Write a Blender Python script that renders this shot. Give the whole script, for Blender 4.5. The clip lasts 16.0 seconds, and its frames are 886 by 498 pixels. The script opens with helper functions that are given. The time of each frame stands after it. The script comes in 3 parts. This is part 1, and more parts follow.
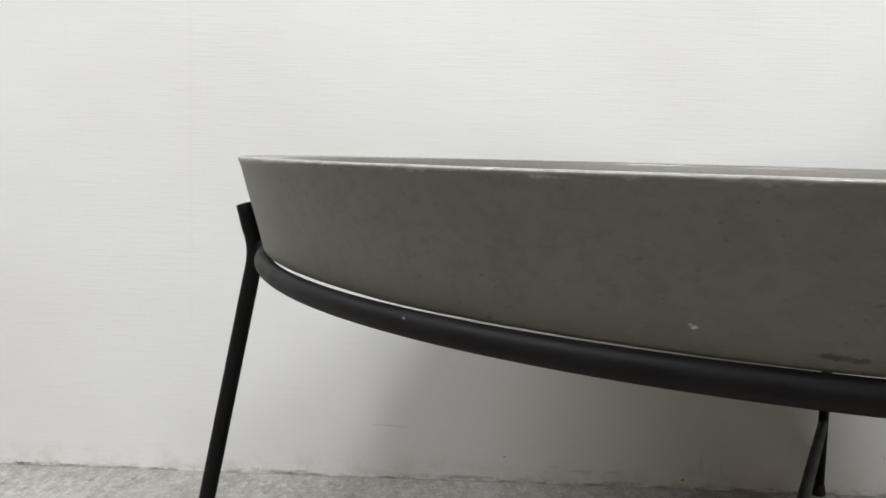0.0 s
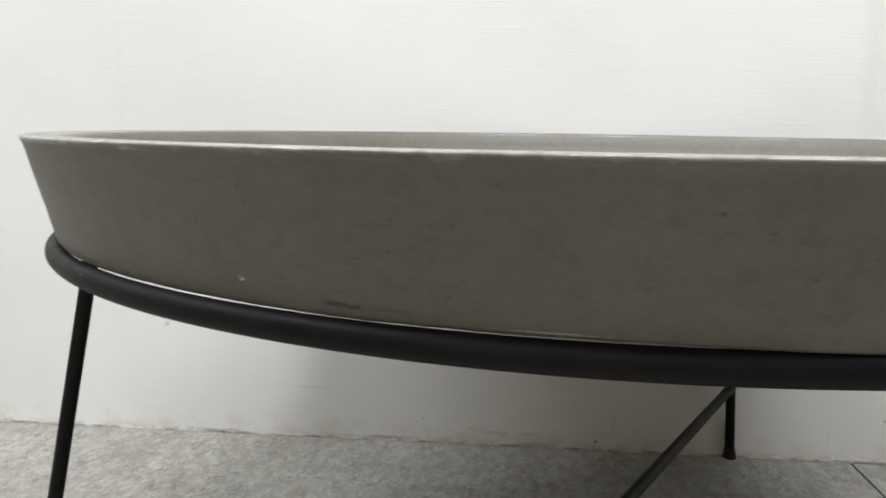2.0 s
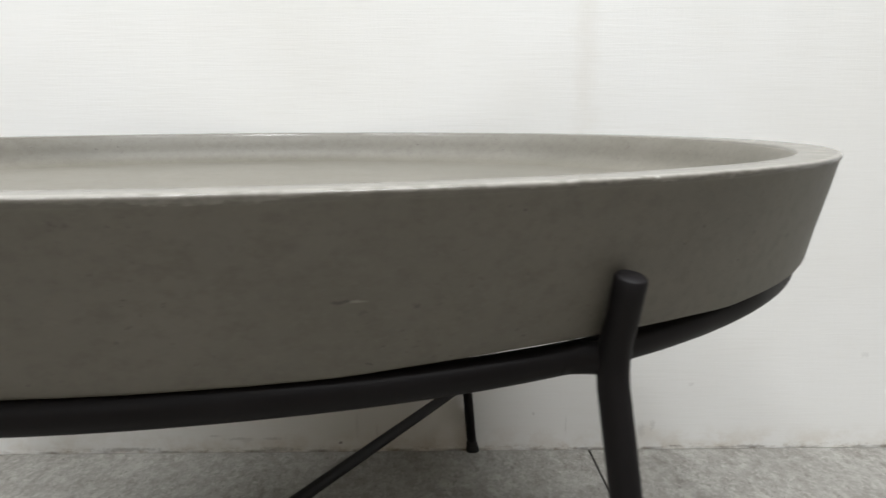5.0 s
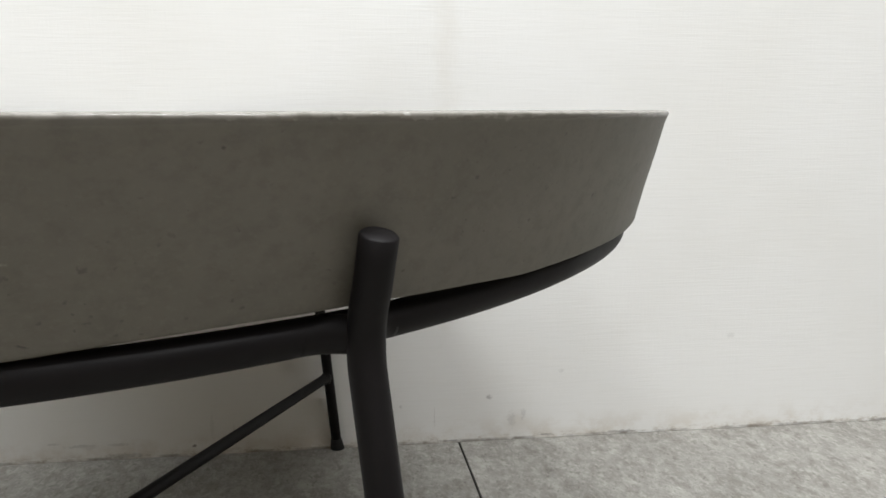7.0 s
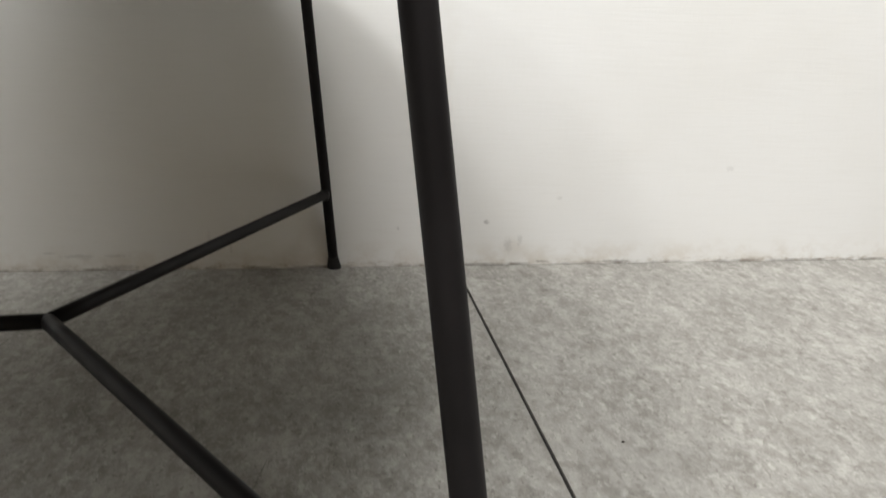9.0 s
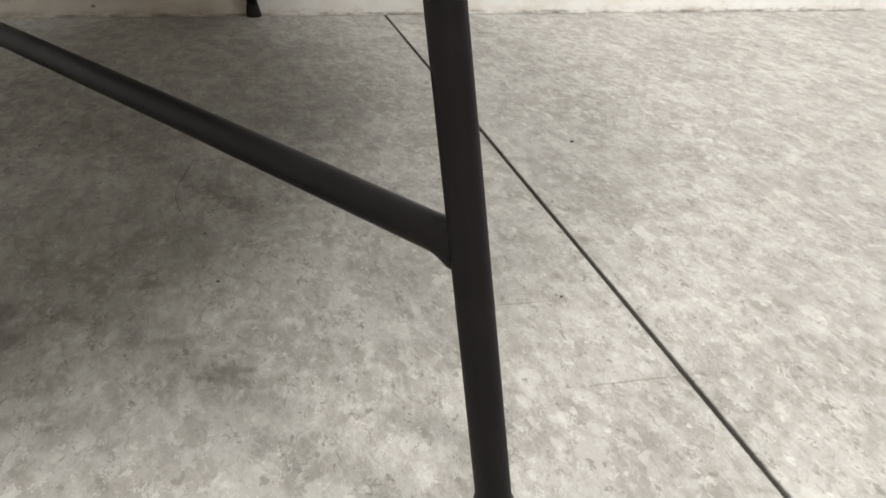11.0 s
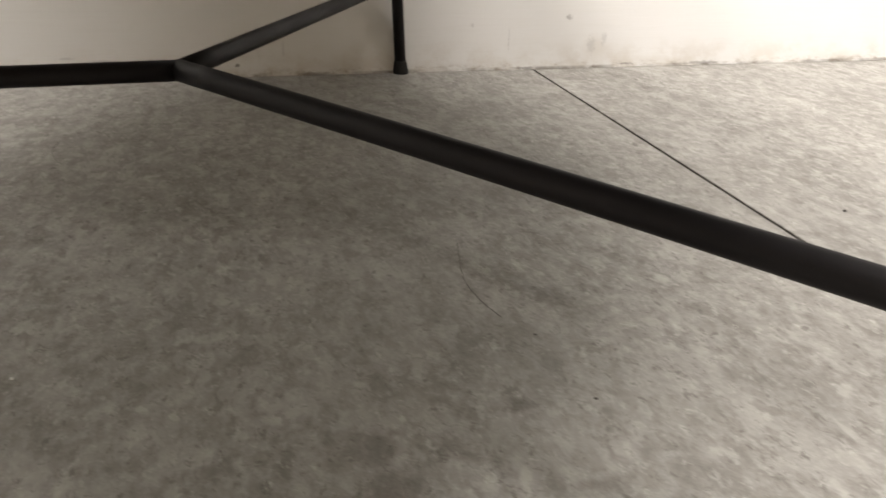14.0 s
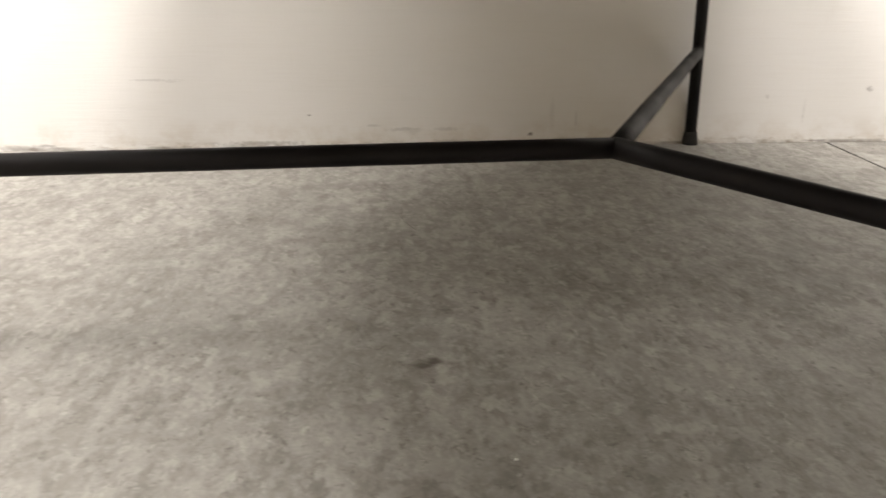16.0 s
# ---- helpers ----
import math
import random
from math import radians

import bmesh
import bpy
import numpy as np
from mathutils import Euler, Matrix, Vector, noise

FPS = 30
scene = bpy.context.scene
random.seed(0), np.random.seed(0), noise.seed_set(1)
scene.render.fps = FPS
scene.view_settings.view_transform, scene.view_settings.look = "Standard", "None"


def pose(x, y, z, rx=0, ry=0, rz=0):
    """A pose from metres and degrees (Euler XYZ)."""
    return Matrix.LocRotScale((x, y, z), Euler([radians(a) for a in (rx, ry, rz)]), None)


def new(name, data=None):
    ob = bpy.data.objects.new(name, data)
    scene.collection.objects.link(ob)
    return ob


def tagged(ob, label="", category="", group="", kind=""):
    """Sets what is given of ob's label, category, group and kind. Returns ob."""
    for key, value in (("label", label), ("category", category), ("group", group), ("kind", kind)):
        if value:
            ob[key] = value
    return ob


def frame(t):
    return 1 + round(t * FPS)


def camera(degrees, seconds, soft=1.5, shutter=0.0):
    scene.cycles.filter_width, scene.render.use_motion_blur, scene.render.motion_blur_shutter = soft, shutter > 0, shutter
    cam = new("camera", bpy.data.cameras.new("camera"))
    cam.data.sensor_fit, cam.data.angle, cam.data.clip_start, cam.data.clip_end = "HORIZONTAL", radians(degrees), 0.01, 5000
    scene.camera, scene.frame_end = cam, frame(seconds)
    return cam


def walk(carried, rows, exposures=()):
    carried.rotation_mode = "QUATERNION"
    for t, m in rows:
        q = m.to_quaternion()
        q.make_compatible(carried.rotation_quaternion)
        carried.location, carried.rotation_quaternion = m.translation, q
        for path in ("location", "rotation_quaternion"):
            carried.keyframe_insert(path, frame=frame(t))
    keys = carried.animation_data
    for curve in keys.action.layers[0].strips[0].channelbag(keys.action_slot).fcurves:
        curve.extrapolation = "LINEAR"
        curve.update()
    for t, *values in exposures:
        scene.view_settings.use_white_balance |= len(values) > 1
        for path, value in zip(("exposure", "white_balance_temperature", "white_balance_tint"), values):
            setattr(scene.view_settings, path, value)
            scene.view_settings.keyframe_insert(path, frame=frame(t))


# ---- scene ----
# ---- camera and its walk ----
cam = camera(55.35, 16.0, soft=1.5, shutter=0.4)
PATH = [
    (0.0, 0.3136, -0.0233, 0.4047, 83.571, -1.505, 1.786),
    (0.5, 0.3525, -0.0349, 0.4039, 83.095, -1.395, 2.664),
    (1.0, 0.3999, -0.046, 0.4025, 82.326, -1.24, 4.178),
    (1.5, 0.4383, -0.0509, 0.4055, 81.815, -0.936, 5.292),
    (2.0, 0.4861, -0.0508, 0.4083, 81.652, -0.829, 5.373),
    (2.5, 0.5351, -0.0505, 0.4174, 81.926, -0.918, 4.314),
    (3.0, 0.5718, -0.0522, 0.4183, 81.957, -0.772, 3.201),
    (3.5, 0.5993, -0.0517, 0.4181, 81.503, -0.48, 1.938),
    (4.0, 0.6344, -0.0483, 0.4203, 81.105, -0.022, 1.148),
    (4.5, 0.6734, -0.0376, 0.4214, 80.882, 0.313, 0.673),
    (5.0, 0.7114, -0.0241, 0.4211, 80.929, 0.301, -0.5),
    (5.2, 0.7266, -0.0185, 0.4212, 80.961, 0.286, -1.016),
    (7.3, 0.7695, 0.0215, 0.396, 80.438, 0.239, -7.215),
    (7.5, 0.7715, 0.0125, 0.3919, 79.742, 0.061, -6.85),
    (8.0, 0.7646, 0.0119, 0.37, 77.831, -0.253, -6.985),
    (8.5, 0.7573, 0.0111, 0.3463, 75.704, -0.759, -7.212),
    (9.0, 0.7483, 0.0135, 0.3193, 73.2385, -1.589, -7.6185),
    (9.5, 0.7478, 0.0142, 0.2848, 70.307, -2.546, -8.272),
    (10.0, 0.7438, 0.0127, 0.2555, 67.079, -2.734, -9.781),
    (10.2, 0.7425, 0.0113, 0.2424, 65.874, -2.871, -10.35),
    (12.3, 0.699, 0.0496, 0.1895, 61.795, -1.742, -16.605),
    (12.5, 0.6849, 0.0583, 0.1953, 61.93, -2.328, -16.751),
    (13.0, 0.6561, 0.0812, 0.1966, 63.122, -1.821, -16.117),
    (13.5, 0.6246, 0.1015, 0.1978, 64.487, -1.617, -15.16),
    (14.0, 0.5847, 0.1201, 0.1981, 65.72, -1.526, -13.627),
    (14.5, 0.5529, 0.1416, 0.1984, 67.127, -1.161, -12.007),
    (15.0, 0.5135, 0.1543, 0.199, 68.424, -1.177, -10.198),
    (15.5, 0.4705, 0.1617, 0.1976, 69.117, -1.119, -7.929),
    (16.0, 0.4307, 0.1596, 0.2021, 69.482, -0.467, -4.657),
]
EXPOSURES = [(0.0, 0.07, 6300, 10), (1.0, 0.14, 6300, 9), (3.5, 0.22, 6320, 9), (5.2, 0.20, 6320, 9), (7.3, 0.30, 6380, 9), (8.0, 0.58, 6440, 9), (8.5, 0.62, 6480, 9), (9.1, 0.45, 6540, 10),
             (10.2, 0.70, 6650, 11), (12.5, 0.94, 6580, 11), (13.0, 1.05, 6600, 11), (13.5, 0.88, 6750, 12), (14.5, 1.24, 7060, 15), (16.0, 1.26, 7020, 14)]
walk(cam, [(t, pose(x, y, z, rx, ry, rz)) for t, x, y, z, rx, ry, rz in PATH], EXPOSURES)

# ---- plan (metres) ----
WALL_Y = 0.9922            # face of the papered wall
CX, CY = 0.5554, 0.5835    # middle of the table's frame
TRAY = (0.0060, 0.0043)    # the tray sits a little off the frame's middle
TURN = 183.86              # direction of the first leg
RING_R, RING_Z = 0.3783, 0.3366
LEG_R, FOOT_R = 0.3885, 0.4543
HUB = (0.0017, 0.0014, 0.0970)
BRACE_Z = (0.0977, 0.0967, 0.0953)
TUBE = 0.0058


def sag(a):
    """The ring is a little bent: lower on the south-west side and by the front leg, higher to the east of it."""
    turn = math.degrees(a) % 360
    rise = 0.0
    for mid, half, lift in ((220, 55, -0.0005), (304, 18, -0.0005), (338, 32, 0.0010)):
        rise += lift * max(0.0, 1 - ((turn - mid) / half) ** 2)
    return rise

ROOM = (-2.6, 3.6, -3.6, 2.40)     # west, east, south, ceiling

# ---- world and lamps ----
world = bpy.data.worlds.new("world")
scene.world = world
world.use_nodes = True
world.node_tree.nodes["Background"].inputs["Color"].default_value = (0.9, 0.95, 1.0, 1)
world.node_tree.nodes["Background"].inputs["Strength"].default_value = 0.0


def ceiling_lamp(x, y, length, width, watts, shape="RECTANGLE"):
    """A lamp under the ceiling: a wide panel or a round flush one."""
    data = bpy.data.lights.new("ceiling_lamp", "AREA")
    data.shape, data.size, data.size_y, data.energy, data.color = shape, length, width, watts, (1.0, 1.0, 1.0)
    ob = new("ceiling_lamp", data)
    ob.location = (x, y, 2.30)
    return ob


ceiling_lamp(1.43, -0.02, 0.85, 0.55, 36)
ceiling_lamp(-0.66, 0.26, 1.10, 0.55, 26)
ceiling_lamp(-1.16, 0.55, 0.45, 0.70, 18)
ceiling_lamp(-0.08, -2.05, 0.34, 0.34, 15, "DISK")
ceiling_lamp(0.47, -0.12, 0.45, 0.30, 25)


# ---- material helpers ----
def material(name, rough=0.6, metal=0.0):
    m = bpy.data.materials.new(name)
    m.use_nodes = True
    nt = m.node_tree
    b = nt.nodes["Principled BSDF"]
    b.inputs["Roughness"].default_value = rough
    b.inputs["Metallic"].default_value = metal
    return m, nt, b


def put(nt, socket, value):
    if hasattr(value, "is_output"):
        nt.links.new(value, socket)
    else:
        socket.default_value = value


def vec(nt, op, a, b=None):
    n = nt.nodes.new("ShaderNodeVectorMath")
    n.operation = op
    put(nt, n.inputs[0], a)
    if b is not None:
        put(nt, n.inputs[1], b)
    return n.outputs["Value"] if op == "LENGTH" else n.outputs["Vector"]


def calc(nt, op, a, b=0.0, clamp=False):
    n = nt.nodes.new("ShaderNodeMath")
    n.operation, n.use_clamp = op, clamp
    put(nt, n.inputs[0], a)
    put(nt, n.inputs[1], b)
    return n.outputs[0]


def span(nt, value, lo, hi, out_lo=0.0, out_hi=1.0):
    n = nt.nodes.new("ShaderNodeMapRange")
    n.interpolation_type = "SMOOTHSTEP"
    for k, v in zip(("Value", "From Min", "From Max", "To Min", "To Max"), (value, lo, hi, out_lo, out_hi)):
        put(nt, n.inputs[k], v)
    return n.outputs["Result"]


def blend(nt, fac, a, b, kind="MIX"):
    n = nt.nodes.new("ShaderNodeMix")
    n.data_type, n.blend_type = "RGBA", kind
    put(nt, n.inputs["Factor"], fac)
    put(nt, n.inputs["A"], a)
    put(nt, n.inputs["B"], b)
    return n.outputs["Result"]


def cloud(nt, where, scale, detail=3.0, rough=0.55, stretch=(1, 1, 1), warp=0.0):
    n = nt.nodes.new("ShaderNodeTexNoise")
    put(nt, n.inputs["Vector"], vec(nt, "MULTIPLY", where, stretch))
    for k, v in (("Scale", scale), ("Detail", detail), ("Roughness", rough), ("Distortion", warp)):
        n.inputs[k].default_value = v
    return n.outputs["Fac"]


def cells(nt, where, scale, stretch=(1, 1, 1)):
    n = nt.nodes.new("ShaderNodeTexVoronoi")
    put(nt, n.inputs["Vector"], vec(nt, "MULTIPLY", where, stretch))
    n.inputs["Scale"].default_value = scale
    return n.outputs["Distance"], n.outputs["Color"]


def place(nt, kind="Object"):
    return nt.nodes.new("ShaderNodeTexCoord").outputs[kind]


def bump(nt, b, height, strength, depth):
    n = nt.nodes.new("ShaderNodeBump")
    n.inputs["Strength"].default_value = strength
    n.inputs["Distance"].default_value = depth
    put(nt, n.inputs["Height"], height)
    nt.links.new(n.outputs["Normal"], b.inputs["Normal"])


def rgb(r, g, b):
    return (r, g, b, 1.0)


def marks(nt, where, rows, ragged=0.35, scale=300.0, core=0.55):
    """One mask of worn spots: rows of centre, half-sizes and strength."""
    n = nt.nodes.new("ShaderNodeTexNoise")
    put(nt, n.inputs["Vector"], where)
    n.inputs["Scale"].default_value = scale
    n.inputs["Detail"].default_value = 3.0
    wobble = vec(nt, "SUBTRACT", n.outputs["Color"], (0.5, 0.5, 0.5))
    total = None
    for c, s, k in rows:
        d = vec(nt, "DIVIDE", vec(nt, "SUBTRACT", where, c), s)
        d = vec(nt, "ADD", d, vec(nt, "MULTIPLY", wobble, (ragged * 4,) * 3))
        m = span(nt, vec(nt, "LENGTH", d), core, 1.15, k, 0.0)
        total = m if total is None else calc(nt, "MAXIMUM", total, m)
    return total


# ---- materials ----
def make_wallpaper():
    m, nt, b = material("embossed_wallpaper", 0.62)
    w = place(nt)
    fibre = cloud(nt, w, 80, 3.0, 0.55, (0.28, 1, 5.5))
    weave = cloud(nt, w, 90, 2.0, 0.5, (4.0, 1, 0.5))
    tone = cloud(nt, w, 3.0, 3.0)
    col = blend(nt, span(nt, tone, 0.35, 0.7), rgb(0.80, 0.80, 0.785), rgb(0.765, 0.76, 0.735))
    col = blend(nt, span(nt, fibre, 0.50, 0.70, 0.0, 0.085), col, rgb(0.66, 0.645, 0.60))
    col = blend(nt, span(nt, weave, 0.52, 0.74, 0.0, 0.03), col, rgb(0.68, 0.665, 0.62))
    # worn and stained spots with shapes of their own
    grey = marks(nt, w, [
        ((0.940, WALL_Y, 0.055), (0.0040, 0.05, 0.0036), 0.45), ((0.222, WALL_Y, 0.068), (0.026, 0.05, 0.0015), 0.20), ((0.238, WALL_Y, 0.0665), (0.010, 0.05, 0.0012), 0.15),
        ((0.029, WALL_Y, 0.146), (0.0045, 0.05, 0.0035), 0.40), ((-0.240, WALL_Y, 0.002), (0.013, 0.05, 0.0028), 0.9),
        ((0.589, WALL_Y, 0.012), (0.003, 0.05, 0.0022), 0.8), ((0.873, WALL_Y, 0.033), (0.0010, 0.05, 0.014), 0.16),
        ((0.368, WALL_Y, 0.033), (0.0026, 0.05, 0.0014), 0.6), ((0.461, WALL_Y, 0.018), (0.020, 0.05, 0.0024), 0.25),
        ((0.430, WALL_Y, 0.022), (0.010, 0.05, 0.0016), 0.22), ((1.105, WALL_Y, 0.003), (0.03, 0.05, 0.0022), 0.5),
        ((0.32, WALL_Y, 0.005), (0.05, 0.05, 0.0030), 0.40), ((0.51, WALL_Y, 0.004), (0.03, 0.05, 0.0035), 0.35),
        ((0.09, WALL_Y, 0.003), (0.04, 0.05, 0.0030), 0.40), ((0.893, WALL_Y, 0.002), (0.018, 0.05, 0.0016), 0.6),
        ((0.61, WALL_Y, 0.035), (0.003, 0.05, 0.018), 0.10), ((0.635, WALL_Y, 0.026), (0.0016, 0.05, 0.012), 0.16),
        ((0.968, WALL_Y, 0.026), (0.006, 0.05, 0.011), 0.20), ((0.983, WALL_Y, 0.032), (0.004, 0.05, 0.009), 0.18), ((1.012, WALL_Y, 0.004), (0.010, 0.05, 0.0016), 0.55),
        ((0.832, WALL_Y, 0.048), (0.0024, 0.05, 0.0024), 0.22), ((1.030, WALL_Y, 0.085), (0.004, 0.05, 0.003), 0.14), ((1.246, WALL_Y, 0.121), (0.007, 0.05, 0.004), 0.12),
        ((0.504, WALL_Y, 0.018), (0.016, 0.05, 0.0022), 0.22), ((0.472, WALL_Y, 0.0165), (0.010, 0.05, 0.004), 0.14), ((0.112, WALL_Y, 0.005), (0.012, 0.05, 0.0018), 0.5)], 0.45, 240, 0.3)
    brown = marks(nt, w, [
        ((0.976, WALL_Y, 0.016), (0.030, 0.05, 0.020), 0.24), ((1.04, WALL_Y, 0.008), (0.04, 0.05, 0.008), 0.22),
        ((1.181, WALL_Y, 0.012), (0.035, 0.05, 0.010), 0.22), ((0.85, WALL_Y, 0.010), (0.03, 0.05, 0.009), 0.20),
        ((0.69, WALL_Y, 0.010), (0.04, 0.05, 0.010), 0.18), ((0.24, WALL_Y, 0.008), (0.05, 0.05, 0.007), 0.18),
        ((1.29, WALL_Y, 0.008), (0.06, 0.05, 0.008), 0.22), ((-0.01, WALL_Y, 0.008), (0.07, 0.05, 0.006), 0.16),
        ((0.888, WALL_Y, 0.60), (0.022, 0.05, 0.42), 0.13), ((0.886, WALL_Y, 0.21), (0.012, 0.05, 0.085), 0.15), ((-0.022, WALL_Y, 0.45), (0.004, 0.05, 0.40), 0.04)], 0.35, 45, 0.0)
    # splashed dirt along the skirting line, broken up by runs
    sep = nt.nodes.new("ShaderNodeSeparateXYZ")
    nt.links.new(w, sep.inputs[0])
    runs = cloud(nt, w, 26, 5.0, 0.68, (1.0, 1, 1.2))
    grime = calc(nt, "MULTIPLY", span(nt, sep.outputs["Z"], 0.040, 0.0), span(nt, runs, 0.40, 0.68, 0.0, 0.38))
    fray = cloud(nt, w, 60, 5.0, 0.72, (1.0, 1, 2.2))
    scuff = calc(nt, "MULTIPLY", span(nt, sep.outputs["Z"], 0.010, 0.0015), span(nt, fray, 0.46, 0.66, 0.0, 0.65))
    col = blend(nt, calc(nt, "MAXIMUM", brown, grime), col, rgb(0.47, 0.39, 0.28))
    col = blend(nt, scuff, col, rgb(0.30, 0.24, 0.17))
    # thin dark brown line along the paper's lowest edge, broken by noise
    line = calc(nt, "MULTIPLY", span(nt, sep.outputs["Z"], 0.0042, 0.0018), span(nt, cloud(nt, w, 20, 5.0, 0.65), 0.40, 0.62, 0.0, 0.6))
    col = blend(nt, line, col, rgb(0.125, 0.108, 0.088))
    col = blend(nt, grey, col, rgb(0.16, 0.15, 0.14))
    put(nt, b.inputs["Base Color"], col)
    h = calc(nt, "ADD", calc(nt, "MULTIPLY", fibre, 1.0), calc(nt, "MULTIPLY", weave, 0.25))
    h = calc(nt, "ADD", h, calc(nt, "MULTIPLY", cloud(nt, w, 7, 2.0), 3.0))
    bump(nt, b, h, 0.17, 0.0010)
    return m


def make_plaster(name, colour, rough=0.85):
    m, nt, b = material(name, rough)
    w = place(nt)
    n = cloud(nt, w, 6, 4.0)
    f = cloud(nt, w, 180, 2.0)
    dark = rgb(*[c * 0.9 for c in colour])
    put(nt, b.inputs["Base Color"], blend(nt, span(nt, n, 0.3, 0.7), dark, rgb(*colour)))
    bump(nt, b, f, 0.2, 0.001)
    return m


def make_vinyl():
    """Printed vinyl: cloudy cement tones under a crust of small torn flakes, pale and dark."""
    m, nt, b = material("concrete_look_vinyl", 0.5)
    w = place(nt)
    long = vec(nt, "MULTIPLY", w, (1.1, 0.62, 1.0))      # the print runs a little along the room

    def at(x, y):
        return vec(nt, "ADD", long, (x, y, 0.0))

    def shifted(where, scale, reach):
        n = nt.nodes.new("ShaderNodeTexNoise")
        put(nt, n.inputs["Vector"], where)
        n.inputs["Scale"].default_value, n.inputs["Detail"].default_value = scale, 3.0
        return vec(nt, "ADD", where, vec(nt, "MULTIPLY", vec(nt, "SUBTRACT", n.outputs["Color"], (0.5, 0.5, 0.5)), (reach, reach, 0.0)))

    broad = cloud(nt, w, 5, 4.0, 0.6)
    patch = cloud(nt, at(0.3, 2.4), 17, 5.0, 0.62)
    mott = cloud(nt, at(1.9, 4.2), 60, 6.0, 0.70, (1, 1, 1), 0.2)
    fine = cloud(nt, long, 220, 4.0, 0.68)
    tone = calc(nt, "ADD", calc(nt, "MULTIPLY", mott, 0.62), calc(nt, "MULTIPLY", patch, 0.38))
    col = blend(nt, span(nt, tone, 0.40, 0.60), rgb(0.196, 0.186, 0.168), rgb(0.332, 0.322, 0.299))
    # crinkled crust: worn ridges and hollows
    ridge = calc(nt, "ABSOLUTE", calc(nt, "SUBTRACT", cloud(nt, shifted(at(8.3, 3.1), 40, 0.016), 96, 5.0, 0.66), 0.5))
    crust = calc(nt, "ABSOLUTE", calc(nt, "SUBTRACT", cloud(nt, at(13.1, 5.2), 150, 4.0, 0.62), 0.5))
    col = blend(nt, span(nt, ridge, 0.040, 0.0, 0.0, 0.24), col, rgb(0.135, 0.125, 0.110))
    col = blend(nt, span(nt, ridge, 0.080, 0.13, 0.0, 0.36), col, rgb(0.44, 0.43, 0.40))
    col = blend(nt, span(nt, crust, 0.040, 0.0, 0.0, 0.14), col, rgb(0.50, 0.487, 0.455))
    # torn flakes of two sizes, each with a tone of its own
    for shift, scale, warp, reach, low, high, dark, pale in (
            (4.7, 100, 120, 0.022, 0.62, 0.88, 0.48, 0.46),
            (9.1, 185, 260, 0.012, 0.64, 0.88, 0.28, 0.30)):
        d, c = cells(nt, shifted(at(shift, shift * 0.7), warp, reach), scale)
        pick = nt.nodes.new("ShaderNodeSeparateColor")
        nt.links.new(c, pick.inputs[0])
        body = span(nt, d, 0.60, 0.36)
        light = calc(nt, "MULTIPLY", body, span(nt, pick.outputs[0], low, high, 0.0, pale))
        shade = calc(nt, "MULTIPLY", body, span(nt, pick.outputs[1], low + 0.02, high + 0.04, 0.0, dark))
        col = blend(nt, light, col, rgb(0.455, 0.443, 0.412))
        col = blend(nt, shade, col, rgb(0.128, 0.117, 0.101))
    col = blend(nt, span(nt, fine, 0.52, 0.68, 0.0, 0.14), col, rgb(0.47, 0.456, 0.42))
    col = blend(nt, span(nt, fine, 0.47, 0.33, 0.0, 0.18), col, rgb(0.110, 0.102, 0.088))
    # short curled strokes of the printed pattern, dark and pale
    for shift, scale, shade, amount, width in ((11.3, 70, rgb(0.090, 0.082, 0.070), 0.60, 0.018), (17.9, 105, rgb(0.52, 0.505, 0.465), 0.42, 0.020),
                                               (23.5, 150, rgb(0.095, 0.086, 0.072), 0.55, 0.020)):
        curl = calc(nt, "ABSOLUTE", calc(nt, "SUBTRACT", cloud(nt, at(shift, 0.4), scale, 3.0, 0.62, (1.0, 1.0, 1)), 0.5))
        where = span(nt, cloud(nt, at(0.7, shift), scale * 1.25, 3.0, 0.6), 0.53, 0.62, 0.0, amount)
        col = blend(nt, calc(nt, "MULTIPLY", span(nt, curl, 0.005, width, 1.0, 0.0), where), col, shade)
    speck = cloud(nt, at(2.2, 9.4), 150, 4.0, 0.62, (1.0, 1.0, 1), 0.3)
    chip = cloud(nt, at(5.1, 8.3), 125, 4.0, 0.62, (1.0, 1.0, 1), 0.3)
    col = blend(nt, span(nt, chip, 0.632, 0.668, 0.0, 0.36), col, rgb(0.56, 0.545, 0.505))
    col = blend(nt, span(nt, speck, 0.372, 0.335, 0.0, 0.62), col, rgb(0.080, 0.071, 0.060))
    col = blend(nt, span(nt, broad, 0.40, 0.66, 0.0, 0.24), col, rgb(0.20, 0.192, 0.177))
    col = blend(nt, 0.16, col, rgb(0.275, 0.263, 0.240))
